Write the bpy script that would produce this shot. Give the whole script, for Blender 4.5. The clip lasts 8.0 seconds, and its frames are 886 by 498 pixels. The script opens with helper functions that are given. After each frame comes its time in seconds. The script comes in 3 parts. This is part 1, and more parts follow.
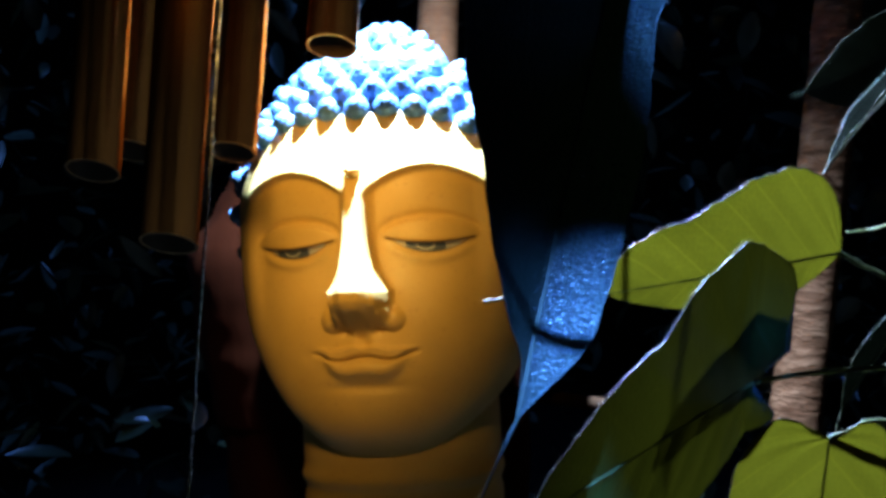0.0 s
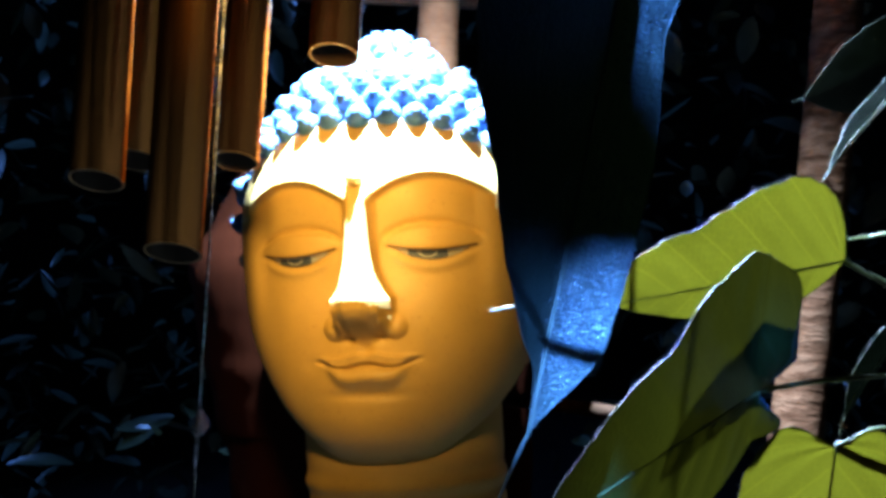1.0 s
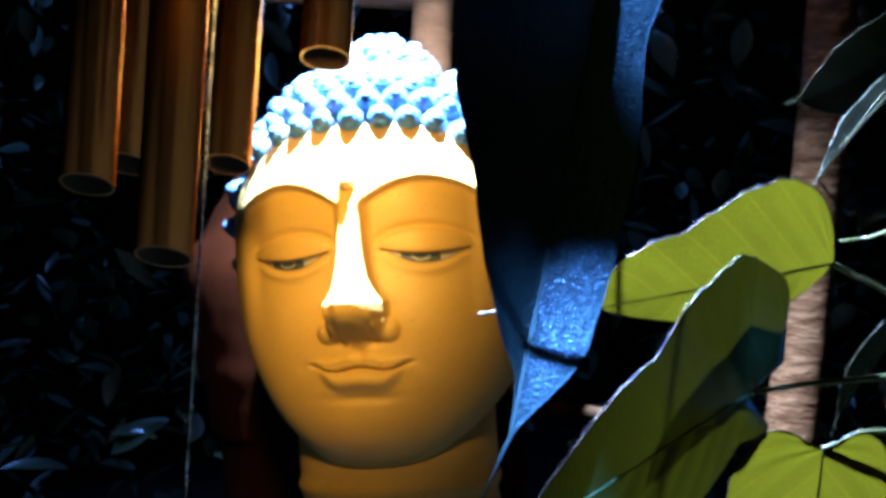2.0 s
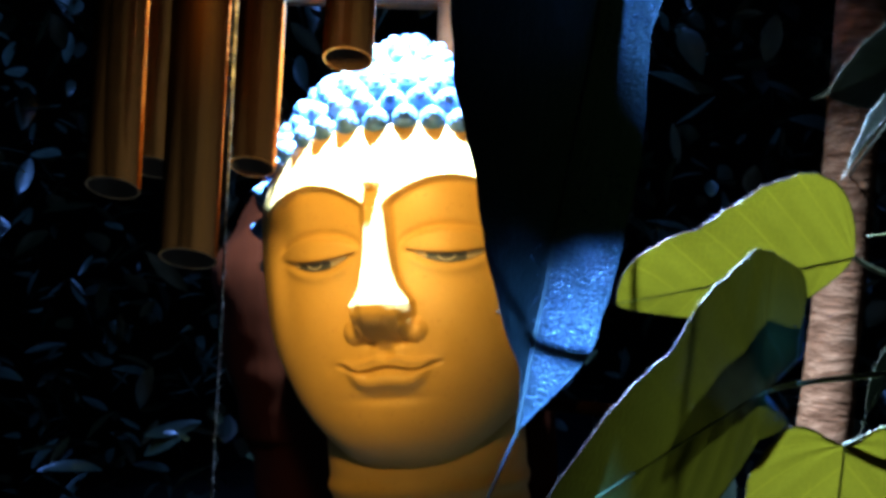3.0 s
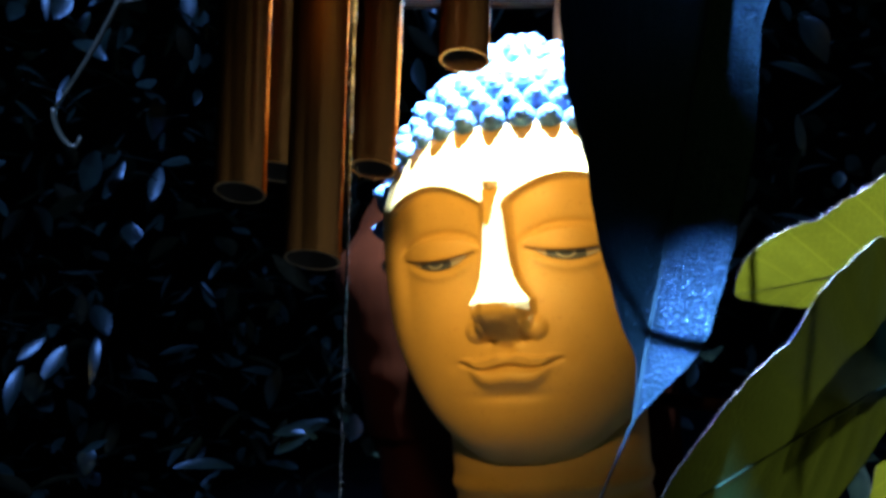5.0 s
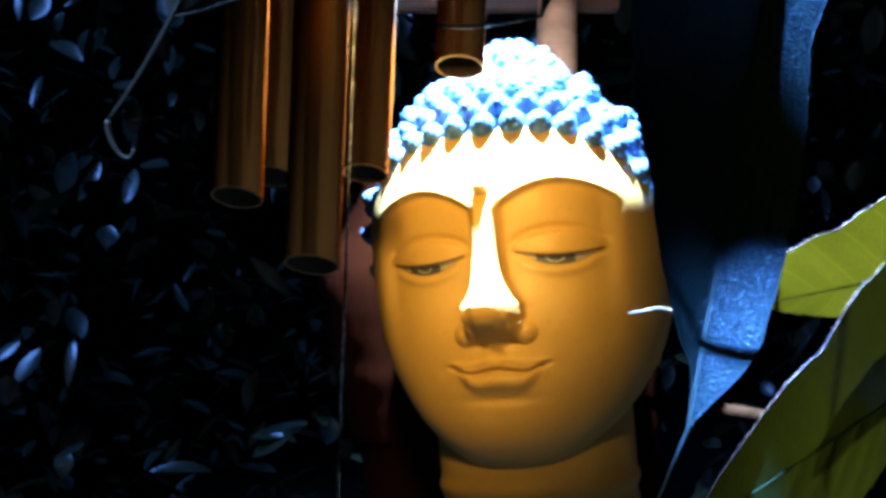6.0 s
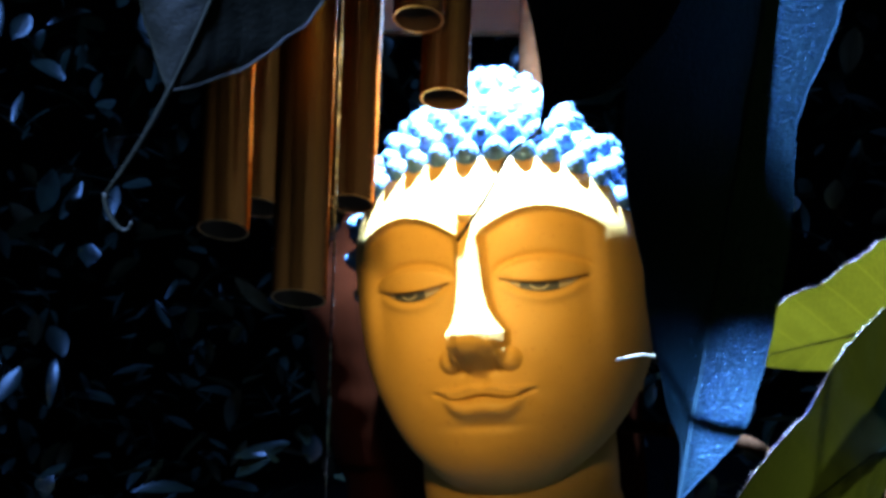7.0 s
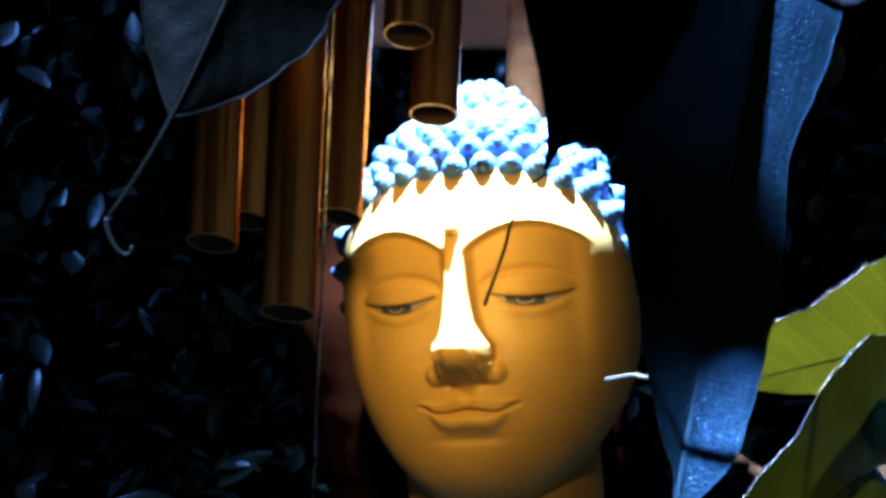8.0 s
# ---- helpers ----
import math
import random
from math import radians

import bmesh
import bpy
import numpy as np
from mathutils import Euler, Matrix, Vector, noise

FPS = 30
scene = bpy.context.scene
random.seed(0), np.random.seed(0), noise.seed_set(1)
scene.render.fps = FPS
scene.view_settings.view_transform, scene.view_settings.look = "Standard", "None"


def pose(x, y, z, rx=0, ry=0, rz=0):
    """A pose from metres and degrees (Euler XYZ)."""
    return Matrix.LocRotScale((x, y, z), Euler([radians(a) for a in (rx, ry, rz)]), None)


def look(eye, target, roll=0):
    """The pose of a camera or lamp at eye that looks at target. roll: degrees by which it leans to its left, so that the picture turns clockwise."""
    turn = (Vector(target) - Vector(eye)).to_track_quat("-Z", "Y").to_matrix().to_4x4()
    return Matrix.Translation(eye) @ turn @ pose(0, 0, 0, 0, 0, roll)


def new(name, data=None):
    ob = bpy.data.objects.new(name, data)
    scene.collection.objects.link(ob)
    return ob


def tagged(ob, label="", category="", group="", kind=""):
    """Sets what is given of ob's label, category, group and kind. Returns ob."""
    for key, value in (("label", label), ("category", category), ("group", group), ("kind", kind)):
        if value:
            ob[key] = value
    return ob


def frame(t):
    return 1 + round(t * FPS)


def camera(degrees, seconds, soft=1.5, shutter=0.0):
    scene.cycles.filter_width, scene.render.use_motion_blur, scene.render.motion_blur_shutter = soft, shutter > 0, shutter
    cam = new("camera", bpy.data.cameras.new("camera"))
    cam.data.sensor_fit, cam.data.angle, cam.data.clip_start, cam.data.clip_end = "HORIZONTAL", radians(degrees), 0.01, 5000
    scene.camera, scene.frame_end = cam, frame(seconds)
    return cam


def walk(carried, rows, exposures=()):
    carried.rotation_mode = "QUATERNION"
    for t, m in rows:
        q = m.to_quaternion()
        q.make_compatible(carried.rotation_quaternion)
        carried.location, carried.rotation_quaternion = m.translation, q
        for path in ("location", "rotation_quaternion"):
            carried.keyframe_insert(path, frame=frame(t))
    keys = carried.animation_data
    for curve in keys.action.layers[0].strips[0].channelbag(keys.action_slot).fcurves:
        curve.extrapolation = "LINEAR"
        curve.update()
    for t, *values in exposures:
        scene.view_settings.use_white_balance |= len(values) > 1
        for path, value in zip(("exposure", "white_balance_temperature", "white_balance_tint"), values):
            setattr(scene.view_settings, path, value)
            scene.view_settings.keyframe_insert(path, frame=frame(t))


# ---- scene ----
# ---- camera ----
cam = camera(42.0, 8.0, soft=3.8)
PATH = [
    (0, 0.0000, 0.0000, 1.3000, 90.00, -3.00, 0.00),
    (0.5, -0.0007, 0.0005, 1.3019, 90.19, -2.88, -0.05),
    (1, -0.0026, -0.0019, 1.3014, 90.28, -2.75, -0.06),
    (1.5, -0.0018, -0.0013, 1.3021, 90.42, -2.68, -0.14),
    (1.7, -0.0012, -0.0011, 1.3020, 90.40, -2.62, -0.22),
    (2.8, 0.0058, 0.0002, 1.3012, 90.51, -2.12, 0.54),
    (3, 0.0061, 0.0002, 1.3011, 90.40, -2.05, 1.44),
    (3.5, 0.0078, -0.0017, 1.2997, 90.17, -1.56, 4.84),
    (4, 0.0117, 0.0012, 1.2974, 90.08, -1.32, 7.33),
    (4.5, 0.0120, -0.0037, 1.2992, 90.05, -1.01, 7.54),
    (4.7, 0.0112, -0.0046, 1.2994, 90.13, -1.00, 7.68),
    (5.8, -0.0075, -0.0128, 1.3017, 90.35, -1.16, 5.95),
    (6, -0.0103, -0.0138, 1.3017, 90.35, -1.18, 5.76),
    (6.5, -0.0129, -0.0152, 1.3007, 90.49, -1.21, 5.34),
    (7, -0.0130, -0.0187, 1.3156, 90.84, -1.09, 4.81),
    (7.5, -0.0172, -0.0217, 1.3169, 90.94, -1.38, 4.46),
    (8, -0.0162, -0.0233, 1.3197, 91.27, -1.58, 3.93),
]
walk(cam, [(row[0], pose(*row[1:])) for row in PATH], exposures=[(0, -0.45), (0.35, 0.12), (1.0, 0.37), (1.7, 0.36), (3.2, 0.28), (4.0, 0.14), (4.5, -0.02), (5.9, 0.14), (7.1, 0.08), (8, -0.16)])

# ---- light ----
world = bpy.data.worlds.new("night")
scene.world = world
world.use_nodes = True
world.node_tree.nodes["Background"].inputs["Color"].default_value = (0.25, 0.4, 0.9, 1)
world.node_tree.nodes["Background"].inputs["Strength"].default_value = 0.014


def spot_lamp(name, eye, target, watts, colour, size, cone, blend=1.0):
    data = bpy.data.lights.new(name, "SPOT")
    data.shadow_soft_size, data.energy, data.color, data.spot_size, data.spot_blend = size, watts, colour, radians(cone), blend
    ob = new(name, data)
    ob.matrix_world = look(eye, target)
    return tagged(ob, name.replace("_", " ") + " out of view in the night garden", "lamp")


# cool white spotlight over the statue; leaf, shrub and warm lamps are added, unseen
spot_lamp("cool_spotlight", (-0.082, 0.873, 1.95), (-0.02, 0.76, 1.3), 1150.0, (0.42, 0.67, 1.0), 0.011, 112)
# added lamp that brightens the hooked grey leaf alone
spot_lamp("cool_leaf_fill", (-0.40, -0.10, 1.95), (-0.12, 0.24, 1.38), 75.0, (0.25, 0.45, 1.0), 0.04, 15, 0.3)
# narrow added beams that stand in for light patches between leaf shadows
spot_lamp("cool_patch_beam", (-0.05, -0.45, 1.95), (0.0350, 0.222, 1.2710), 1900.0, (0.07, 0.27, 1.0), 0.006, 2.5, 0.3)
spot_lamp("cool_patch_beam", (-0.15, -0.05, 2.10), (0.0380, 0.224, 1.378), 1150.0, (0.07, 0.27, 1.0), 0.006, 2.5, 0.25)
spot_lamp("cool_patch_beam", (-0.05, -0.45, 1.95), (0.0900, 0.320, 1.2840), 380.0, (0.05, 0.22, 1.0), 0.006, 1.05, 0.25)
# unseen lamp added to give the shrubs their blue glints
spot_lamp("cool_shrub_fill", (-0.9, 0.9, 2.9), (-0.5, 2.2, 1.1), 165.0, (0.12, 0.32, 1.0), 0.05, 66, 0.3)
# added warm fill close before the chimes, for face and tubes
spot_lamp("warm_fill", (-0.102, 0.52, 1.455), (-0.098, 0.87, 1.325), 10.2, (1.0, 0.605, 0.13), 0.03, 50, 1.0)


# ---- materials ----
def material(name):
    m = bpy.data.materials.new(name)
    m.use_nodes = True
    nt = m.node_tree
    return m, nt, nt.nodes["Principled BSDF"]


def ramp(nt, source, stops):
    node = nt.nodes.new("ShaderNodeValToRGB")
    while len(node.color_ramp.elements) < len(stops):
        node.color_ramp.elements.new(0.5)
    for el, (at, col) in zip(node.color_ramp.elements, stops):
        el.position, el.color = at, (*col, 1)
    nt.links.new(source, node.inputs["Fac"])
    return node.outputs["Color"]


def noise_node(nt, scale, detail=4.0, rough=0.55, stretch=(1, 1, 1)):
    co = nt.nodes.new("ShaderNodeTexCoord")
    mp = nt.nodes.new("ShaderNodeMapping")
    mp.inputs["Scale"].default_value = stretch
    nt.links.new(co.outputs["Object"], mp.inputs["Vector"])
    nz = nt.nodes.new("ShaderNodeTexNoise")
    nz.inputs["Scale"].default_value, nz.inputs["Detail"].default_value, nz.inputs["Roughness"].default_value = scale, detail, rough
    nt.links.new(mp.outputs["Vector"], nz.inputs["Vector"])
    return nz.outputs["Fac"]


def bump(nt, height, bsdf, strength=0.3, distance=0.001):
    b = nt.nodes.new("ShaderNodeBump")
    b.inputs["Strength"].default_value, b.inputs["Distance"].default_value = strength, distance
    nt.links.new(height, b.inputs["Height"])
    nt.links.new(b.outputs["Normal"], bsdf.inputs["Normal"])
    return b


def surface(name, stops, scale, rough, metal=0.0, bump_scale=200, bump_strength=0.2, distance=0.001, stretch=(1, 1, 1)):
    m, nt, b = material(name)
    nt.links.new(ramp(nt, noise_node(nt, scale, 6, stretch=stretch), stops), b.inputs["Base Color"])
    b.inputs["Roughness"].default_value, b.inputs["Metallic"].default_value = rough, metal
    bump(nt, noise_node(nt, bump_scale, 3, stretch=stretch), b, bump_strength, distance)
    return m


def gold_paint():
    m, nt, b = material("gold_paint")
    coarse = ramp(nt, noise_node(nt, 11, 6), [(0.3, (0.50, 0.315, 0.095)), (0.7, (0.63, 0.395, 0.125))])
    worn = ramp(nt, noise_node(nt, 260, 3, 0.7), [(0.60, (1, 1, 1)), (0.76, (0.72, 0.66, 0.6))])
    mix = nt.nodes.new("ShaderNodeMixRGB")
    mix.blend_type = "MULTIPLY"
    mix.inputs["Fac"].default_value = 0.8
    nt.links.new(coarse, mix.inputs["Color1"])
    nt.links.new(worn, mix.inputs["Color2"])
    nt.links.new(mix.outputs[0], b.inputs["Base Color"])
    rough = ramp(nt, noise_node(nt, 30, 4), [(0.3, (0.42, 0.42, 0.42)), (0.7, (0.58, 0.58, 0.58))])
    nt.links.new(rough, b.inputs["Roughness"])
    bump(nt, noise_node(nt, 420, 4, 0.6), b, 0.16, 0.0007)
    return m


GOLD = gold_paint()
HAIR = surface("blue_hair_paint", [(0.3, (0.035, 0.10, 0.23)), (0.7, (0.07, 0.17, 0.35))], 40, 0.45, 0.0, 300, 0.15)
IRIS = surface("dark_eye_paint", [(0.3, (0.035, 0.045, 0.08)), (0.7, (0.06, 0.075, 0.12))], 60, 0.4)
WHITE = surface("white_eye_paint", [(0.3, (0.30, 0.29, 0.30)), (0.7, (0.38, 0.37, 0.38))], 60, 0.4)
LINE = surface("brown_line_paint", [(0.3, (0.16, 0.07, 0.015)), (0.7, (0.2, 0.09, 0.02))], 60, 0.5)
COPPER = surface("brushed_copper", [(0.3, (0.34, 0.108, 0.025)), (0.7, (0.56, 0.195, 0.048))], 30, 0.25, 1.0, 500, 0.08, 0.0004, (1, 1, 0.06))
# shade of the hollow put into a near-black inner colour
INNER = surface("shaded_tube_inside", [(0.3, (0.02, 0.01, 0.005)), (0.7, (0.04, 0.018, 0.008))], 30, 0.6, 0.3)
RIM = surface("bright_cut_copper", [(0.3, (0.6, 0.36, 0.18)), (0.7, (0.75, 0.48, 0.26))], 80, 0.4, 0.6)
CORD = surface("pale_cord", [(0.42, (0.012, 0.011, 0.013)), (0.62, (0.15, 0.14, 0.17))], 300, 0.8)
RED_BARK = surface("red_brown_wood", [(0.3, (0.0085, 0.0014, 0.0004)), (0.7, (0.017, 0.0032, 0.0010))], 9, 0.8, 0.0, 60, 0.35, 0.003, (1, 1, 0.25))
PALE_BARK = surface("pinkish_bark", [(0.3, (0.047, 0.018, 0.009)), (0.5, (0.10, 0.043, 0.023)), (0.7, (0.165, 0.08, 0.046))], 55, 0.8, 0.0, 110, 0.7, 0.006, (0.5, 0.5, 1.8))
POST_WOOD = surface("post_wood", [(0.3, (0.11, 0.043, 0.019)), (0.7, (0.19, 0.08, 0.038))], 50, 0.75, 0.0, 120, 0.5, 0.002, (0.6, 0.6, 1.6))
for bark in (RED_BARK, PALE_BARK, POST_WOOD):
    bark.node_tree.nodes["Principled BSDF"].inputs["Specular IOR Level"].default_value = 0.02
BEAM = surface("brown_timber", [(0.3, (0.08, 0.032, 0.010)), (0.7, (0.15, 0.065, 0.02))], 20, 0.6, 0.0, 90, 0.3, 0.002, (0.1, 1, 1))
STEM = surface("green_stem", [(0.3, (0.036, 0.040, 0.010)), (0.7, (0.066, 0.068, 0.017))], 80, 0.5)
# darker copies of rib and margin, matching the shade painted into the leaves
DARK_STEM = surface("shaded_leaf_rib", [(0.3, (0.03, 0.03, 0.018)), (0.7, (0.05, 0.05, 0.03))], 80, 0.5)
DARK_EDGE = surface("shaded_leaf_margin", [(0.3, (0.010, 0.010, 0.006)), (0.7, (0.02, 0.02, 0.012))], 80, 0.6)
DRY = surface("dry_stalk", [(0.3, (0.22, 0.17, 0.11)), (0.7, (0.34, 0.27, 0.19))], 200, 0.7)
TWIG = surface("dark_twig_bark", [(0.3, (0.012, 0.006, 0.0035)), (0.7, (0.028, 0.014, 0.009))], 60, 0.9, 0.0, 150, 0.5, 0.002)
TWIG.node_tree.nodes["Principled BSDF"].inputs["Specular IOR Level"].default_value = 0.0
SOIL = surface("dark_soil", [(0.3, (0.012, 0.011, 0.008)), (0.7, (0.03, 0.025, 0.018))], 8, 0.95, 0.0, 40, 0.8, 0.01)
# dark of the night put into the colour of a plain wall
NIGHT = surface("night_dark_wall", [(0.35, (0.002, 0.003, 0.003)), (0.7, (0.006, 0.009, 0.008))], 5, 0.9, 0.0, 12, 0.8, 0.03)


def leaf_material(name, dark, light, thin, through_amount, rough=0.3, wet=0.25, wet_scale=900, spots=0.0, shine=0.5, streaks=0.0, net=0.0):
    """Leaf skin: mottled colour with paler veins laid along the blade's own map, light passing through it."""
    m, nt, b = material(name)
    N, L = nt.nodes, nt.links
    uv = N.new("ShaderNodeUVMap")
    sep = N.new("ShaderNodeSeparateXYZ")
    L.new(uv.outputs["UV"], sep.inputs[0])

    def mathn(op, a, c=None):
        n = N.new("ShaderNodeMath")
        n.operation = op
        for k, v in enumerate((a, c)):
            if v is None:
                continue
            if isinstance(v, (int, float)):
                n.inputs[k].default_value = v
            else:
                L.new(v, n.inputs[k])
        return n.outputs[0]

    side = mathn("ABSOLUTE", sep.outputs["Y"])
    lat = mathn("SUBTRACT", mathn("MULTIPLY", sep.outputs["X"], 9.0), mathn("MULTIPLY", side, 0.7))
    fr = mathn("ABSOLUTE", mathn("SUBTRACT", mathn("FRACT", lat), 0.5))
    vein = mathn("LESS_THAN", fr, 0.035)
    rib = mathn("LESS_THAN", side, 0.03)
    veins = mathn("MAXIMUM", mathn("MULTIPLY", vein, 0.6), rib)
    col = ramp(nt, noise_node(nt, 70, 6, 0.65), [(0.3, dark), (0.72, light)])
    mix = N.new("ShaderNodeMixRGB")
    mix.inputs["Color2"].default_value = (*[min(1, c * 1.3 + 0.3 * max(light)) for c in light], 1)
    L.new(col, mix.inputs["Color1"])
    L.new(mathn("MULTIPLY", veins, 0.6), mix.inputs["Fac"])
    skin = mix.outputs[0]
    if spots:
        vo = N.new("ShaderNodeTexVoronoi")
        vo.inputs["Scale"].default_value = 190.0
        tc = N.new("ShaderNodeTexCoord")
        L.new(tc.outputs["Object"], vo.inputs["Vector"])
        rare = mathn("GREATER_THAN", noise_node(nt, 90, 1), 0.52)
        dot = mathn("MULTIPLY", mathn("LESS_THAN", vo.outputs["Distance"], 0.26), rare)
        md = N.new("ShaderNodeMixRGB")
        md.inputs["Color2"].default_value = (0.006, 0.007, 0.006, 1)
        L.new(skin, md.inputs["Color1"])
        L.new(mathn("MULTIPLY", dot, spots), md.inputs["Fac"])
        skin = md.outputs[0]
    if net:
        vn = N.new("ShaderNodeTexVoronoi")
        vn.feature = "DISTANCE_TO_EDGE"
        vn.inputs["Scale"].default_value = 420.0
        tn = N.new("ShaderNodeTexCoord")
        L.new(tn.outputs["Object"], vn.inputs["Vector"])
        mesh_lines = mathn("MULTIPLY", mathn("LESS_THAN", vn.outputs["Distance"], 0.05), net)
        mn = N.new("ShaderNodeMixRGB")
        mn.inputs["Color2"].default_value = (*[min(1, c * 1.6) for c in light], 1)
        L.new(skin, mn.inputs["Color1"])
        L.new(mesh_lines, mn.inputs["Fac"])
        skin = mn.outputs[0]
    if streaks:
        # paler and darker streaks down the blade
        cx = N.new("ShaderNodeCombineXYZ")
        L.new(mathn("MULTIPLY", sep.outputs["X"], 5.0), cx.inputs[0])
        L.new(mathn("MULTIPLY", sep.outputs["Y"], 16.0), cx.inputs[1])
        sn = N.new("ShaderNodeTexNoise")
        sn.inputs["Scale"].default_value, sn.inputs["Detail"].default_value = 2.0, 6.0
        L.new(cx.outputs[0], sn.inputs["Vector"])
        streak_col = ramp(nt, sn.outputs["Fac"], [(0.38, (0.35, 0.4, 0.4)), (0.52, (1.0, 1.0, 1.0)), (0.66, (2.6, 2.6, 2.6))])
        mr = N.new("ShaderNodeMixRGB")
        mr.blend_type = "MULTIPLY"
        mr.inputs["Fac"].default_value = streaks
        L.new(skin, mr.inputs["Color1"])
        L.new(streak_col, mr.inputs["Color2"])
        skin = mr.outputs[0]
    L.new(skin, b.inputs["Base Color"])
    b.inputs["Roughness"].default_value, b.inputs["Specular IOR Level"].default_value = rough, shine
    fine = mathn("ADD", noise_node(nt, wet_scale, 2), mathn("MULTIPLY", veins, -0.5))
    bump(nt, fine, b, wet, 0.0006)
    tr = N.new("ShaderNodeBsdfTranslucent")
    thin_col = ramp(nt, noise_node(nt, 45, 6, 0.65), [(0.3, [c * 0.78 for c in thin]), (0.72, thin)])
    mt = N.new("ShaderNodeMixRGB")
    mt.blend_type = "MULTIPLY"
    mt.inputs["Color2"].default_value = (1.35, 1.3, 1.1, 1)
    L.new(thin_col, mt.inputs["Color1"])
    L.new(mathn("MULTIPLY", vein, 0.6), mt.inputs["Fac"])
    L.new(mt.outputs[0], tr.inputs["Color"])
    ms = N.new("ShaderNodeMixShader")
    ms.inputs["Fac"].default_value = through_amount
    L.new(b.outputs[0], ms.inputs[1])
    L.new(tr.outputs[0], ms.inputs[2])
    L.new(ms.outputs[0], N["Material Output"].inputs["Surface"])
    return m


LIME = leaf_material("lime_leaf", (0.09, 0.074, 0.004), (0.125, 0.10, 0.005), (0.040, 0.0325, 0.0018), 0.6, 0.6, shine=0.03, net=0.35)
# the steep leaf's lesser light put into a darker green
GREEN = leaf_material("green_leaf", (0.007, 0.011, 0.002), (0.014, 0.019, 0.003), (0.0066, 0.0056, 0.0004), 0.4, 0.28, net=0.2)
# shade of the hanging leaves put into their near-black colour; wetness is real
SHADED = leaf_material("shaded_wet_leaf", (0.004, 0.006, 0.004), (0.012, 0.016, 0.012), (0.003, 0.005, 0.001), 0.05, 0.3, 0.65, 1500, streaks=1.0)
# grey leaf colour cut to near black in place of weaker light
DIM = leaf_material("light_dimmed_leaf", (0.0008, 0.001, 0.0008), (0.0016, 0.0018, 0.0015), (0.0012, 0.0016, 0.0008), 0.1, 0.9, shine=0.0)
GREY = leaf_material("grey_green_leaf", (0.012, 0.012, 0.007), (0.022, 0.022, 0.014), (0.012, 0.014, 0.005), 0.12, 0.42, spots=0.85)
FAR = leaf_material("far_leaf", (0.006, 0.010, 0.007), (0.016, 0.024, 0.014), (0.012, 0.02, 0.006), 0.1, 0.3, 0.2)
WATER, water_nodes, water_skin = material("rain_water")
water_skin.inputs["Base Color"].default_value = (0.02, 0.025, 0.03, 1)
water_skin.inputs["Roughness"].default_value, water_skin.inputs["Specular IOR Level"].default_value = 0.06, 0.8
EDGE = surface("pale_leaf_margin", [(0.3, (0.018, 0.017, 0.005)), (0.7, (0.030, 0.028, 0.009))], 90, 0.5)


# ---- building helpers ----
def mesh_from(name, verts, faces, mats, slots=None, uvs=None, smooth=True):
    me = bpy.data.meshes.new(name)
    me.from_pydata([tuple(v) for v in verts], [], faces)
    for m in mats:
        me.materials.append(m)
    if slots is not None:
        me.polygons.foreach_set("material_index", slots)
    me.polygons.foreach_set("use_smooth", [smooth] * len(me.polygons))
    if uvs is not None:
        lay = me.uv_layers.new(name="UVMap")
        idx = np.zeros(len(me.loops), dtype=np.int32)
        me.loops.foreach_get("vertex_index", idx)
        lay.data.foreach_set("uv", np.asarray(uvs, dtype=np.float32)[idx].ravel())
    me.update()
    return me


def part(name, me, parent, label=""):
    ob = new(name, me)
    ob.parent = parent
    return tagged(ob, label)


def empty(name, at, label, category, group="", kind=""):
    ob = new(name)
    ob.location = at
    ob.empty_display_size = 0.02
    return tagged(ob, label, category, group, kind)


def sweep(points, radii, seg=12, cap=True, start_cut=None):
    """Rings along a line of points with a radius each. Returns verts and faces."""
    pts = [Vector(p) for p in points]
    vs, fs = [], []
    up = Vector((0.3, 1, 0.2)).normalized()
    for i, p in enumerate(pts):
        d = (pts[min(i + 1, len(pts) - 1)] - pts[max(i - 1, 0)]).normalized()
        a = d.cross(up).normalized()
        b = d.cross(a)
        for k in range(seg):
            an = 2 * math.pi * k / seg
            vs.append(p + radii[i] * (math.cos(an) * a + math.sin(an) * b))
    for i in range(len(pts) - 1):
        for k in range(seg):
            k2 = (k + 1) % seg
            fs.append((i * seg + k, i * seg + k2, (i + 1) * seg + k2, (i + 1) * seg + k))
    if cap:
        fs.append(tuple(range(seg))[::-1])
        fs.append(tuple((len(pts) - 1) * seg + k for k in range(seg)))
    return vs, fs


def bez(ctrl, s):
    p0, p1, p2, p3 = [np.array(c, float) for c in ctrl]
    if s < 0:
        return p0 + 3 * s * (p1 - p0)
    q = 1 - s
    return q ** 3 * p0 + 3 * q * q * s * p1 + 3 * q * s * s * p2 + s ** 3 * p3


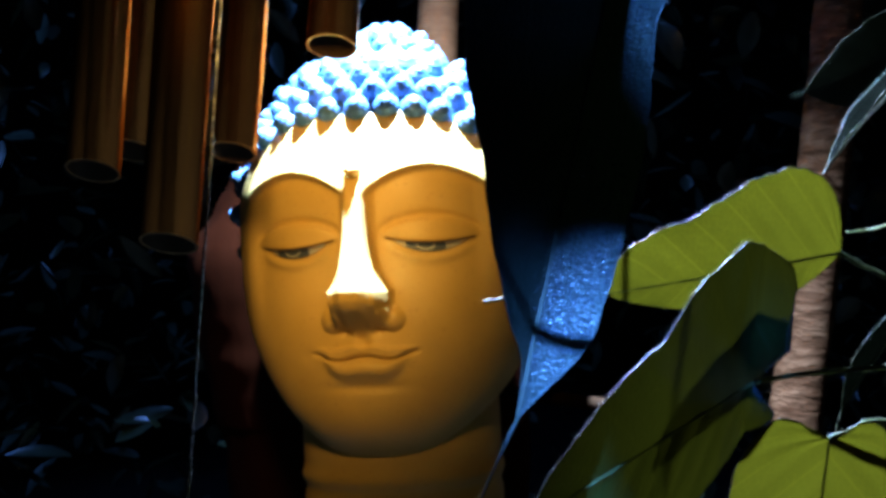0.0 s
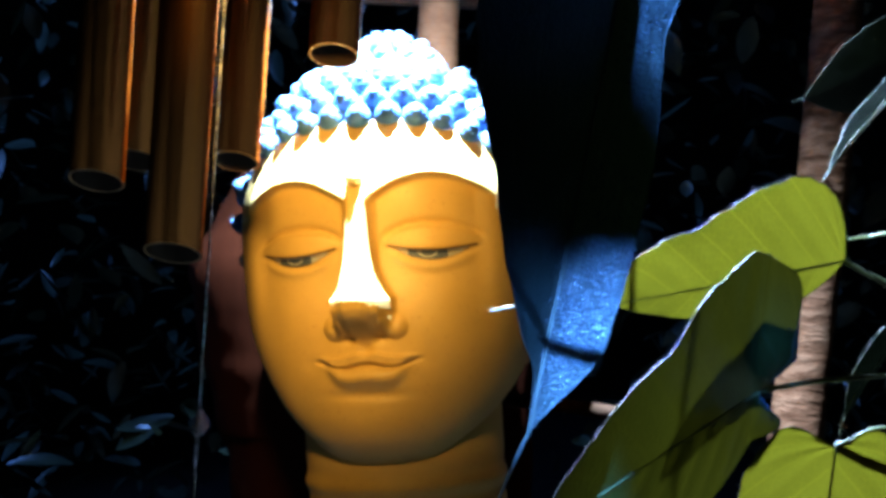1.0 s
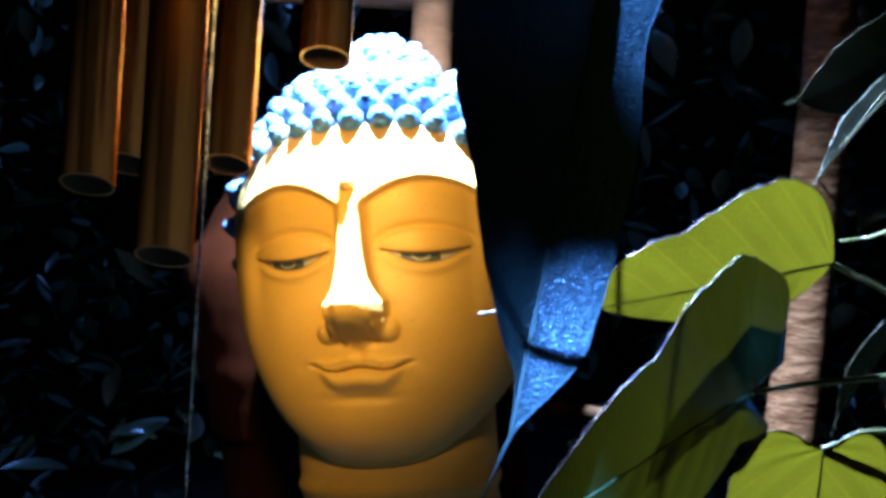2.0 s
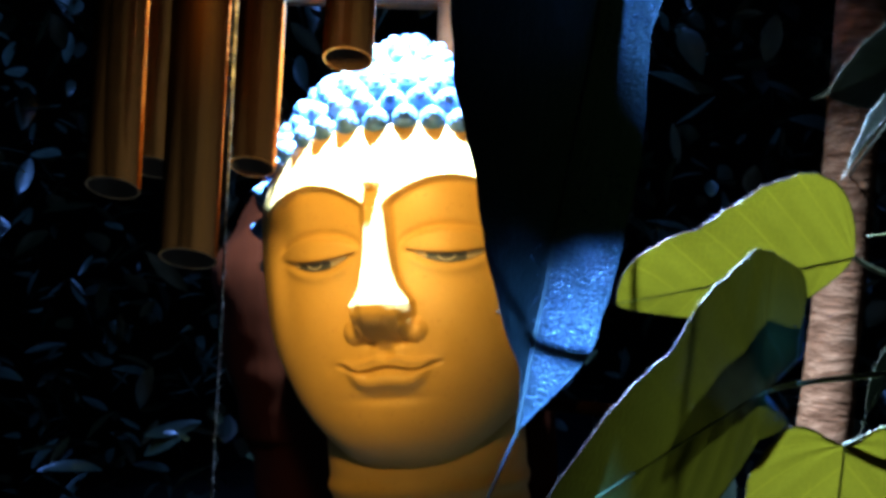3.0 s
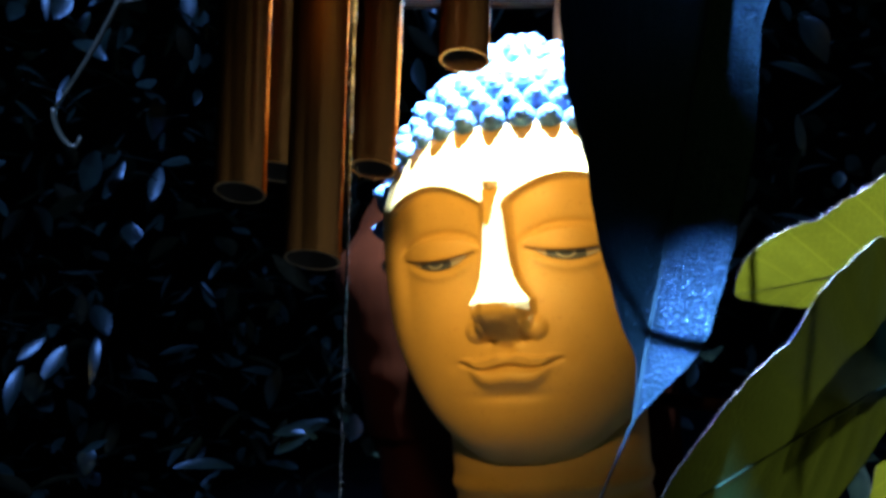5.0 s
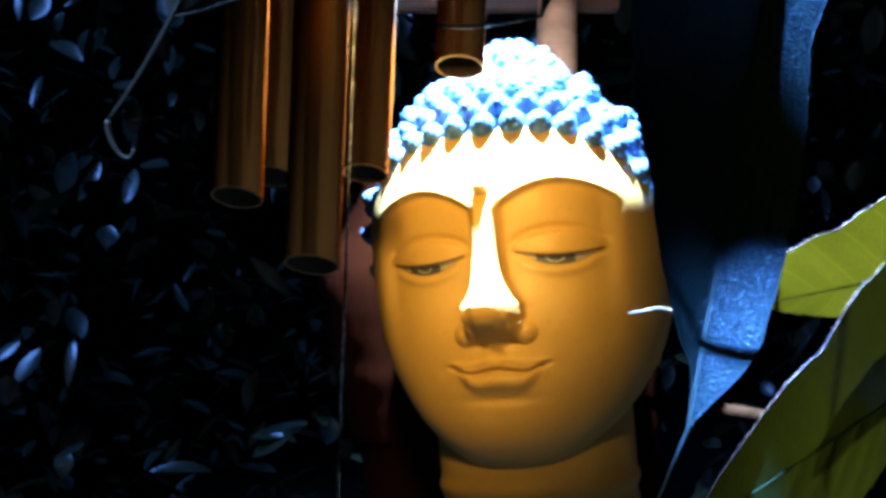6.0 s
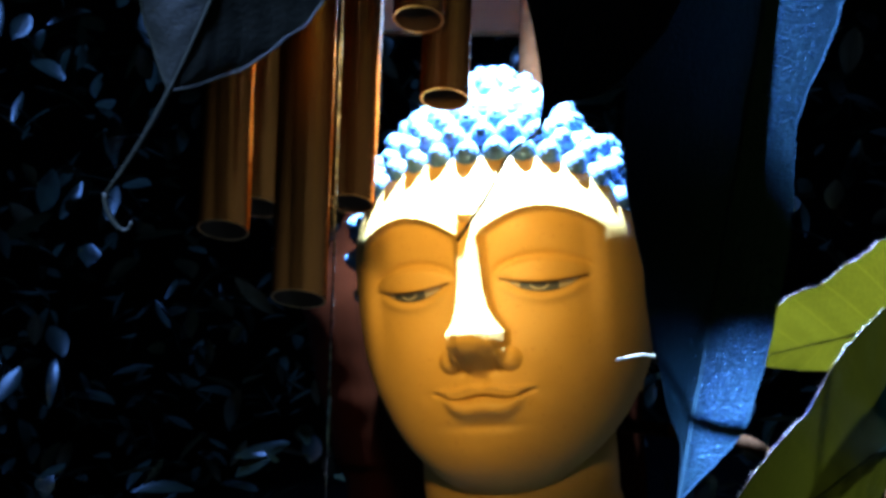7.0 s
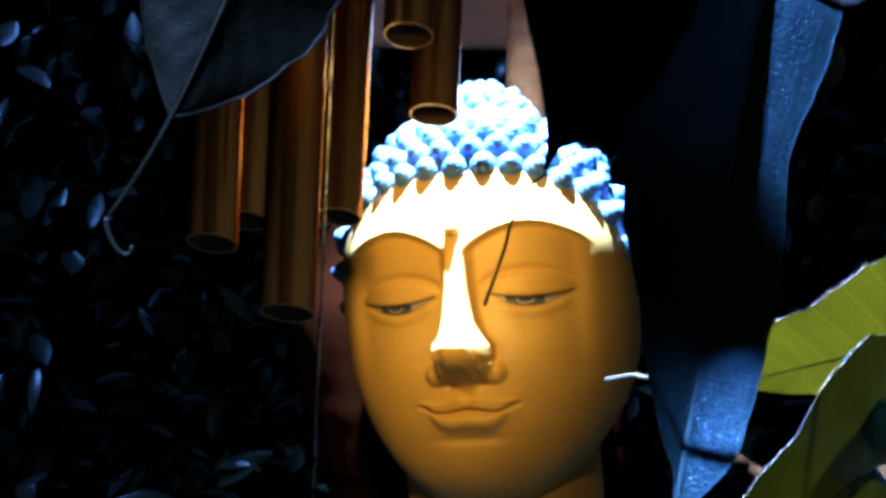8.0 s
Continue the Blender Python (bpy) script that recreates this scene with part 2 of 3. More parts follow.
def leaf(name, ctrl, side_a, side_b, width, mat, label, tail=0.2, fold=0.25, wave=0.04, lobe=0.10, peak=0.33, veined=True,
         stalk=None, seed=0, rib_mat=None, tail_hook=None, edge_mat=None, taper=0.9, group="bodhi leaves"):
    """A heart-shaped leaf with a drip tip. ctrl: Bezier of the midrib from stalk to tip; side_a, side_b: the way across the blade
    at stalk and tip; fold: how far the halves rise from the midrib."""
    rnd = random.Random(seed)
    ph = [rnd.uniform(0, 6.28) for _ in range(4)]
    base = Vector(ctrl[0])
    thing = empty(name, base, label, "leaf", group)
    ns, nu = 72, 11
    sa, sb = np.array(side_a, float), np.array(side_b, float)

    def half(s):
        t = min(1.0, max(0.0, s / (1 - tail)))
        k = peak / (1 - peak)
        body = (t + 0.015) ** (taper * k) * max(0.0, 1 - t) ** taper
        top = (peak + 0.015) ** (taper * k) * (1 - peak) ** taper
        return width * body / top + width * 0.028 * max(0.0, 1 - s) ** 0.5 * min(1, s * 8)

    vs, uvs, fs = [], [], []
    for i in range(ns + 1):
        s = i / ns
        for j in range(-nu, nu + 1):
            u = j / nu
            se = s - lobe * abs(u) ** 2.2 * (1 - s) ** 5
            c = bez(ctrl, se)
            tan = bez(ctrl, min(1, max(0, se) + 0.01)) - bez(ctrl, max(0, se - 0.01))
            tan = tan / (np.linalg.norm(tan) + 1e-12)
            side = sa * (1 - s) + sb * s
            side = side - tan * side.dot(tan)
            side /= np.linalg.norm(side)
            nrm = np.cross(side, tan)
            h = half(s)
            bodyness = min(1.0, half(s) / width * 1.3)
            lift = fold * abs(u) ** 1.3 * h
            ripple = wave * width * bodyness * (math.sin(9 * s + 2.2 * u + ph[0]) + 0.5 * math.sin(21 * s - 3 * u + ph[1])) * abs(u)
            quilt = 0.012 * width * bodyness * abs(math.sin(math.pi * (9 * s - 2.6 * abs(u)))) * (1 - abs(u) ** 4) if veined else 0
            edge = 1 + 0.02 * math.sin(34 * s + ph[2]) + 0.012 * math.sin(71 * s + ph[3])
            vs.append(c + side * u * h * edge + nrm * (lift + ripple + quilt) - np.array(base))
            uvs.append((s - 0.2 * abs(u), u))
    row = 2 * nu + 1
    for i in range(ns):
        for j in range(row - 1):
            a = i * row + j
            fs.append((a, a + 1, a + row + 1, a + row))
    part("blade", mesh_from("blade", vs, fs, [mat], uvs=uvs), thing)
    # margin: a fine thickened edge all round
    loop = [vs[i * row] for i in range(ns + 1)] + [vs[i * row + row - 1] for i in range(ns, -1, -1)]
    part("margin", mesh_from("margin", *sweep(loop, [0.0003 if not edge_mat else 0.00015] * len(loop), 6), [edge_mat or EDGE]), thing, "pale thickened leaf margin")
    rib = [bez(ctrl, i / 24) - np.array(base) for i in range(25)]
    part("midrib", mesh_from("midrib", *sweep(rib, [0.0006 * (1 - 0.7 * i / 24) for i in range(25)], 8), [rib_mat or STEM]), thing)
    if tail_hook:
        hk = [np.array(p) - np.array(base) for p in (bez([ctrl[3], *tail_hook], i / 16) for i in range(17))]
        part("drip_tip", mesh_from("drip_tip", *sweep(hk, [0.0007 - 0.0003 * i / 16 for i in range(17)], 8), [rib_mat or STEM]), thing)
    if stalk:
        st = [bez([ctrl[0], *stalk], i / 16) - np.array(base) for i in range(17)]
        part("stalk", mesh_from("stalk", *sweep(st, [0.0011 + 0.0003 * i / 16 for i in range(17)], 8), [rib_mat or STEM]), thing)
    return thing


def spline(points, n):
    """n + 1 points along a smooth curve through the given ones, evenly spaced along it."""
    pts = np.array(points, float)
    pad = np.vstack([2 * pts[0] - pts[1], pts, 2 * pts[-1] - pts[-2]])
    fine = []
    for i in range(len(pts) - 1):
        a, b, c, d = pad[i:i + 4]
        for f in np.linspace(0, 1, 24, endpoint=False):
            fine.append(b + 0.5 * f * (c - a + f * (2 * a - 5 * b + 4 * c - d + f * (3 * (b - c) + d - a))))
    fine = np.array(fine + [pts[-1]])
    run = np.concatenate([[0], np.cumsum(np.linalg.norm(np.diff(fine, axis=0), axis=1))])
    at = np.linspace(0, run[-1], n + 1)
    return np.stack([np.interp(at, run, fine[:, k]) for k in range(pts.shape[1])], -1)


def broad_leaf(base, tip, across, half_a, half_b, mat, label, stalk, fold=0.1, arch=0.04, wave=0.02, tail=(), seed=0, rib_mat=None, edge_mat=None,
               rib=0.00045, drops=0, drop_at=((0.1, 0.9, -0.9, 0.9),), bow=None):
    """A leaf with two unlike halves. base, tip: the ends of the midrib; across: the way to half a; half_a, half_b: the edge of each
    half from base to tip in millimetres along and across; tail: a drip tip beyond, as further points in space."""
    rnd = random.Random(seed)
    ph = [rnd.uniform(0, 6.28) for _ in range(4)]
    o = np.array(base, float)
    thing = empty("bodhi_leaf", o, label, "leaf", "bodhi leaves")
    e1 = np.array(tip, float) - o
    length = float(np.linalg.norm(e1))
    e1 /= length
    e2 = np.array(across, float)
    e2 = e2 - e1 * e2.dot(e1)
    e2 /= np.linalg.norm(e2)
    e3 = np.cross(e1, e2)
    e3 = e3 if e3[1] < 0 else -e3
    ns, nu = 110, 12

    def lift(m, w):
        q = min(1.0, m / length)
        return arch * length * math.sin(math.pi * max(0.0, q)) + fold * abs(w) ** 1.2 * (length ** -0.2) + (bow(q, w) if bow else 0.0)

    loop = []
    vs, fs, uvs = [], [], []
    for sign, half in ((1, half_a), (-1, half_b)):
        edge = spline([(0, 0)] + [(p[0] * 0.001, p[1] * 0.001) for p in half] + [(length, 0)], ns)
        mid = np.maximum.accumulate(np.clip(edge[:, 0] - 0.5 * np.abs(edge[:, 1]), 0, length))
        mid[-1] = length
        first = len(vs)
        lip = []
        for i in range(ns + 1):
            e = i / ns
            body = min(1.0, abs(edge[i, 1]) / 0.012)
            for j in range(nu + 1):
                u = j / nu
                jag = 1 + (0.012 * math.sin(41 * e + ph[0]) + 0.008 * math.sin(97 * e + ph[1])) * u * u
                a = mid[i] + (edge[i, 0] - mid[i]) * u
                w = edge[i, 1] * u * jag
                h = lift(a, w)
                h += wave * length * 0.25 * body * u * u * (math.sin(11 * e + ph[2]) + 0.6 * math.sin(23 * e + ph[3]))
                h += 0.0003 * body * abs(math.sin(math.pi * (9 * e - 0.7 * u))) * (1 - u ** 4)
                p = e1 * a + e2 * w + e3 * h
                vs.append(p)
                uvs.append((e, sign * u))
            lip.append(vs[-1])
        for i in range(ns):
            for j in range(nu):
                a = first + i * (nu + 1) + j
                fs.append((a, a + 1, a + nu + 2, a + nu + 1))
        loop += lip if sign > 0 else lip[::-1]
    part("blade", mesh_from("blade", vs, fs, [mat], uvs=uvs), thing)
    part("margin", mesh_from("margin", *sweep(loop, [0.00017 if not edge_mat else 0.00015] * len(loop), 6), [edge_mat or EDGE]), thing, "pale thickened leaf margin")
    line = [e1 * length * q + e3 * (lift(length * q, 0) + 0.0002) for q in np.linspace(0, 1, 30)]
    line += [np.array(p) - o for p in (spline([tip, *tail], 24)[1:] if tail else ())]
    k = len(line)
    part("midrib", mesh_from("midrib", *sweep(line, [rib * (1 - 0.6 * i / k) for i in range(k)], 8), [rib_mat or STEM]), thing)
    st = spline([base, *stalk], 24) - o
    part("stalk", mesh_from("stalk", *sweep(list(st), [0.0009 + 0.0003 * i / 24 for i in range(25)], 8), [rib_mat or STEM]), thing)
    if drops:
        dv, df = [], []
        half_n = (ns + 1) * (nu + 1)
        while len(dv) < drops * 33:
            lo, hi, ul, uh = drop_at[rnd.randrange(len(drop_at))]
            e, u = rnd.uniform(lo, hi), rnd.uniform(ul, uh)
            a = (0 if u > 0 else half_n) + int(e * (ns - 1)) * (nu + 1) + int(abs(u) * (nu - 1))
            f, g = rnd.random(), rnd.random()
            q0, q1, q2, q3 = [Vector(vs[c]) for c in (a, a + 1, a + nu + 1, a + nu + 2)]
            p = q0.lerp(q1, f).lerp(q2.lerp(q3, f), g)
            n = (q1 - q0).cross(q2 - q0)
            n = (n if n.y < 0 else -n).normalized()
            turn = n.to_track_quat("Z", "Y").to_matrix()
            r = 0.00013 + 0.00021 * rnd.random() ** 2
            k0 = len(dv)
            for c in range(4):
                for m in range(8):
                    al, el = 2 * math.pi * m / 8, math.pi / 2 * c / 4
                    dv.append(p + turn @ Vector((r * math.cos(al) * math.cos(el), r * math.sin(al) * math.cos(el), 0.75 * r * math.sin(el))))
            dv.append(p + n * 0.75 * r)
            for c in range(3):
                for m in range(8):
                    m2 = (m + 1) % 8
                    df.append((k0 + c * 8 + m, k0 + c * 8 + m2, k0 + c * 8 + 8 + m2, k0 + c * 8 + 8 + m))
            for m in range(8):
                df.append((k0 + 24 + m, k0 + 24 + (m + 1) % 8, k0 + 32))
        tagged(part("rain_water", mesh_from("rain_water", dv, df, [WATER]), thing, "clear rain drops on the leaf"), kind="stuff")
    return thing


# ---- ground and the dark garden around ----
def ground():
    n = 40
    vs = [((i / n - 0.5) * 60, (j / n - 0.5) * 60, 0.05 * noise.noise(Vector((i * 0.7, j * 0.7, 0)))) for j in range(n + 1) for i in range(n + 1)]
    fs = [(j * (n + 1) + i, j * (n + 1) + i + 1, (j + 1) * (n + 1) + i + 1, (j + 1) * (n + 1) + i) for j in range(n) for i in range(n)]
    tagged(new("ground", mesh_from("ground", vs, fs, [SOIL])), "dark bare garden soil at night", "ground", kind="structure")


ground()


# ---- the statue's head, one plain mesh ----
U = 0.000441          # metres to a unit of the head's drawing
HEAD_AT, HEAD_TURN, HEAD_LEAN, HEAD_NOD = (-0.0415, 0.992, 1.296), -12.0, -6.0, 0.0


def smooth(a, b, x):
    t = np.clip((x - a) / (b - a), 0, 1)
    return t * t * (3 - 2 * t)


def gauss(x, z, cx, cz, rx, rz):
    return np.exp(-((x - cx) / rx) ** 2 - ((z - cz) / rz) ** 2)


HEAD_RINGS = np.array([
    # height, half width, front, back
    (-386, 4, 105, -60), (-378, 58, 158, -45), (-360, 104, 196, -20), (-328, 148, 222, 40), (-290, 190, 235, 100), (-250, 223, 241, 150),
    (-200, 252, 246, 195), (-150, 272, 250, 220), (-90, 285, 256, 245), (0, 291, 263, 262), (105, 286, 272, 268), (180, 266, 251, 262),
    (240, 235, 224, 245), (298, 192, 192, 206), (345, 132, 134, 146), (374, 4, 4, 4)], float)


def profile(v):
    """height, half width, front depth, back depth of the rings from chin (0) to crown (1), on a smooth curve"""
    n = len(HEAD_RINGS) - 1
    q = np.clip(np.asarray(v, float), 0, 1) * n
    i = np.clip(q.astype(int), 0, n - 1)
    f = (q - i)[..., None]
    a, b = HEAD_RINGS[np.maximum(i - 1, 0)], HEAD_RINGS[i]
    c, d = HEAD_RINGS[i + 1], HEAD_RINGS[np.minimum(i + 2, n)]
    w = b + 0.5 * f * (c - a + f * (2 * a - 5 * b + 4 * c - d + f * (3 * (b - c) + d - a)))
    return [w[..., k] for k in range(4)]


def hairline(theta):
    """height of the hair's lower edge by the angle round the head (0 is the face's middle)"""
    a = np.abs(theta)
    return np.interp(a, [0, 0.25, 0.6, 1.0, 1.25, 1.45, 1.7, 3.2], [238, 240, 228, 182, 118, 25, -70, -90])


def relief(x, z):
    """how far the face stands out at x, z"""
    ax = np.abs(x)
    d = np.zeros_like(x)
    brow = 92 + 46 * np.sin(np.clip((ax - 18) / 215, 0, 1) * math.pi) ** 0.8
    # the sockets sink below the sharp brow line
    under = smooth(brow + 3, brow - 5, z) * smooth(14, 34, ax) * smooth(238, 190, ax) * smooth(-230, 40, z)
    d -= 21 * under
    d += 5 * np.exp(-((z - brow - 6) / 9) ** 2) * smooth(8, 40, ax) * smooth(235, 200, ax)
    d -= 2.2 * np.exp(-((z - brow - 17) / 3) ** 2) * smooth(20, 50, ax) * smooth(225, 190, ax)
    # lids: a full almond under a firm fold, the lower lid a soft roll
    for s in (-1, 1):
        ex = x * s - 122
        arc = np.clip(1 - (ex / 88) ** 2, 0, 1)
        slit = 15 - 10 * (1 - (ex / 80) ** 2) - 0.03 * ex
        fold_line = slit + 4 + 43 * arc ** 0.75
        inside = smooth(fold_line + 3, fold_line - 5, z) * smooth(slit - 6, slit + 4, z) * smooth(90, 70, np.abs(ex))
        d += (8 + 11 * arc * np.clip((fold_line - z) / 60, 0, 1) ** 0.6) * inside * arc ** 0.5
        d -= 9 * np.exp(-((z - fold_line - 4) / 5) ** 2) * smooth(92, 72, np.abs(ex))
        d -= 5 * np.exp(-((z - slit + 1) / 4) ** 2) * smooth(88, 70, np.abs(ex))
        d += 6 * np.exp(-((z - slit + 22 * arc + 4) / 8) ** 2) * smooth(86, 50, np.abs(ex))
    # nose: a flat ridge with firm edges, a round tip and full wings
    t = np.clip((100 - z) / 172, 0, 1)
    halfw = 13 + 4 * t + 24 * t ** 5 - 7 * smooth(-92, -135, z)
    rise = 12 + 60 * t ** 1.25
    flank = 7 + 11 * t
    ridge = smooth(halfw + flank, halfw - 2, ax) ** 1.0
    ends = smooth(-152, -84, z) * smooth(128, 90, z)
    d += rise * ridge * ends
    for s in (-1, 1):
        wing = np.clip(1 - ((x * s - 54) / 22) ** 2 - ((z + 122) / 22) ** 2, 0, 1) ** 0.7
        d += 17 * wing
        d -= 9 * gauss(x * s, z, 27, -141, 14, 7)
    d += 5 * np.clip(1 - (x / 30) ** 2 - ((z + 124) / 30) ** 2, 0, 1) ** 0.6
    # the groove under the nose, lips, chin
    d -= 6 * gauss(x, z, 0, -160, 13, 16)
    d += 4 * gauss(x, z, 0, -190, 105, 55)
    line = -189 + 4 * np.cos(ax / 95 * 2 * math.pi) + 6 * (ax / 95) ** 2
    mouth = smooth(104, 84, ax)
    top = line + 4 + 17 * (1 - (ax / 98) ** 2) - 7 * np.exp(-(x / 14) ** 2)
    d += 7 * smooth(102, 60, ax) * smooth(top + 5, top - 3, z) * smooth(line - 1, line + 3, z)
    d += 3 * np.exp(-((z - top) / 3.2) ** 2) * smooth(104, 70, ax)
    low = line - 38 * np.clip(1 - (ax / 76) ** 2, 0, 1)
    d += 13 * smooth(84, 50, ax) * np.exp(-(((z - (line + low) / 2 + 3) / 15) ** 2) ** 1.2)
    d -= 7 * mouth * np.exp(-((z - line) / 4) ** 2)
    d -= 6 * gauss(x, z, 0, -240, 62, 9)
    d += 8 * gauss(x, z, 0, -300, 90, 50)
    for s in (-1, 1):
        d -= 2 * gauss(x * s, z, 108, -183, 12, 14)
        d += 3 * gauss(x * s, z, 120, -110, 80, 70)
    return d


def ball_curl(seg=12):
    """one snail curl of unit radius, standing on z = 0, in three turning steps"""
    vs, fs = [], []
    rings = [(1.0, -0.3), (1.02, 0.12), (0.94, 0.38), (0.80, 0.42), (0.78, 0.62), (0.64, 0.80), (0.50, 0.82), (0.46, 0.98), (0.28, 1.10), (0.0, 1.14)]
    for k, (r, h) in enumerate(rings[:-1]):
        for i in range(seg):
            a = 2 * math.pi * i / seg
            vs.append((r * math.cos(a), r * math.sin(a), h + 0.07 * (i / seg - 0.5)))
    vs.append((0, 0, rings[-1][1]))
    for k in range(len(rings) - 2):
        for i in range(seg):
            j = (i + 1) % seg
            fs.append((k * seg + i, k * seg + j, (k + 1) * seg + j, (k + 1) * seg + i))
    top = len(vs) - 1
    for i in range(seg):
        fs.append(((len(rings) - 2) * seg + i, (len(rings) - 2) * seg + (i + 1) % seg, top))
    return vs, fs


def head_point(theta, v):
    z, hw, fr, bk = profile(v)
    s, c = np.sin(theta), np.cos(theta)
    x = hw * np.sign(s) * np.abs(s) ** 0.92
    y = (bk - fr) / 2 - (bk + fr) / 2 * np.sign(c) * np.abs(c) ** 0.86
    return x, y, z


def statue():
    nt_, nv = 300, 330
    # finer columns on the face's front
    k = np.linspace(-1, 1, nt_ + 1)[:-1]
    th = math.pi * (0.42 * k + 0.58 * k ** 3)
    vv = np.linspace(0, 1, nv + 1)
    T, V = np.meshgrid(th, vv)
    x, y, z = head_point(T, V)
    front = smooth(-0.15, 0.35, np.cos(T)) * smooth(0.06, 0.2, V)
    y = y - relief(x, z) * front
    hl = hairline(T)
    is_hair = z > hl
    verts = np.stack([x, y, z], -1).reshape(-1, 3)
    faces, slots = [], []
    for i in range(nv):
        for j in range(nt_):
            j2 = (j + 1) % nt_
            faces.append((i * nt_ + j, i * nt_ + j2, (i + 1) * nt_ + j2, (i + 1) * nt_ + j))
            mx, mz, mt = x[i, j], z[i, j], T[i, j]
            slot = 0
            if is_hair[i, j]:
                slot = 1
            slots.append(slot)
    verts = [tuple(v) for v in verts]
    # curls in rows round the skull and on the topknot
    cv, cf = ball_curl()
    rnd = random.Random(4)

    def curl(p, n, r):
        n = Vector(n).normalized()
        q = n.to_track_quat("Z", "Y").to_matrix()
        spin = Matrix.Rotation(rnd.uniform(0, 6.28), 3, "Z")
        base = len(verts)
        for a in cv:
            w = Vector(p) + q @ (spin @ Vector(a)) * r
            verts.append(tuple(w))
        for f in cf:
            faces.append(tuple(base + i for i in f))
            slots.append(1)

    r = 24.0

    ladder = np.linspace(0.3, 1, 240)

    def meridian(theta):
        p = np.stack(head_point(np.full(240, theta), ladder), -1)
        run = np.concatenate([[0], np.cumsum(np.linalg.norm(np.diff(p, axis=0), axis=1))])
        return p, run, np.interp(float(hairline(np.array(theta))), p[:, 2], run)

    for k in range(12):
        a = 0.0
        while a < math.pi:
            p, run, low = meridian(a)
            at = low + 14 + k * 37
            if at > run[-1] - 30:
                break
            v = float(np.interp(at, run, ladder))
            hw = float(profile(v)[1])
            step = 47.0 / max(hw, 30)
            b = a + 0.5 * step * (k % 2)
            for s in ((1, -1) if b > 0.02 else (1,)):
                c0 = np.array([float(c) for c in head_point(np.array(s * b), v)])
                c1 = np.array([float(c) for c in head_point(np.array(s * b + 0.01), v)])
                c2 = np.array([float(c) for c in head_point(np.array(s * b), min(1, v + 0.01))])
                nn = np.cross(c1 - c0, c2 - c0)
                nn = nn if nn.dot(c0 - np.array((0, 0, 60))) > 0 else -nn
                curl(c0 - nn / (np.linalg.norm(nn) + 1e-9) * 2, nn, r)
            a += step
    # topknot
    kx, ky, kz, kr = 0, 22, 352, 90
    for m in range(5):
        el = 0.1 + m * 0.36
        cnt = max(1, int(round(2 * math.pi * kr * math.cos(el) / 46)))
        for i in range(cnt):
            az = 2 * math.pi * (i + 0.5 * (m % 2)) / cnt
            nn = np.array((math.cos(az) * math.cos(el), math.sin(az) * math.cos(el), math.sin(el)))
            curl(np.array((kx, ky, kz)) + nn * np.array((kr, kr, kr * 0.82)), nn, 22.0)
    # painted eyes laid into the slits
    table = np.linspace(0.2, 0.9, 400)
    zs = np.array([float(profile(q)[0]) for q in table])

    def on_face(px, pz, out):
        v = np.interp(pz, zs, table)
        hw = profile(v)[1]
        t = np.arcsin(np.sign(px) * np.clip(np.abs(px) / hw, 0, 1) ** (1 / 0.92))
        qy = head_point(t, v)[1] - relief(px, pz) - out
        return np.stack([px, qy, pz], -1)

    def strip(px, pz, out, slot):
        base = len(verts)
        g = on_face(px, pz, out)
        n, m = px.shape
        verts.extend(tuple(q) for q in g.reshape(-1, 3))
        for i in range(n - 1):
            for j in range(m - 1):
                a = base + i * m + j
                faces.append((a, a + 1, a + m + 1, a + m))
                slots.append(slot)

    for s in (-1, 1):
        def slit(ex):
            return 15 - 10 * (1 - (ex / 80) ** 2) - 0.03 * ex + 2

        def lens(lo, hi, a, b, n=40, m=9):
            ex, f = np.meshgrid(np.linspace(lo, hi, n), np.linspace(a, b, m))
            op = 16 * np.clip(1 - (ex / 62) ** 2, 0, 1) ** 0.8
            return (122 + ex) * s, slit(ex) - op * f

        c0 = -7 * s
        strip(*lens(-61, 61, 0, 1), 1.0, 3)
        strip(*lens(c0 - 33, c0 + 33, 0, 1.0), 1.8, 2)
        an, rr = np.meshgrid(np.linspace(math.pi, 2 * math.pi, 24), np.linspace(0.72, 1.0, 3))
        ex = c0 + 17 * rr * np.cos(an)
        strip((122 + ex) * s, slit(ex) - 3 + 10 * rr * np.sin(an), 2.8, 3)
        ex, f = np.meshgrid(np.linspace(-75, 75, 50), np.linspace(-1, 1, 3))
        strip((122 + ex) * s, slit(ex) - 16 * np.clip(1 - (ex / 62) ** 2, 0, 1) ** 0.8 - 0.5 + f * 0.8, 1.6, 4)
        strip((122 + ex) * s, slit(ex) + 1 + f * 1.2, 1.8, 4)
    # the mark on the brow
    base = len(verts)
    py = -268
    for i in range(7):
        e = math.pi / 2 * i / 6
        for j in range(14):
            a = 2 * math.pi * j / 14
            verts.append((15 * math.cos(e) * math.cos(a), py - 24 * math.sin(e), 136 + 14 * math.cos(e) * math.sin(a)))
    for i in range(6):
        for j in range(14):
            j2 = (j + 1) % 14
            faces.append((base + i * 14 + j, base + i * 14 + j2, base + (i + 1) * 14 + j2, base + (i + 1) * 14 + j))
            slots.append(0)
    # neck, set back under the jaw, with two folds
    base = len(verts)
    heights = np.linspace(-620, -200, 60)
    for h in heights:
        w = 192 + 30 * smooth(-480, -640, np.array(h)) + 5 * math.sin((h + 430) / 9.0) * math.exp(-((h + 425) / 30) ** 2)
        for j in range(64):
            an = 2 * math.pi * j / 64
            verts.append((w * math.cos(an), -12 + 0.88 * w * math.sin(an), h))
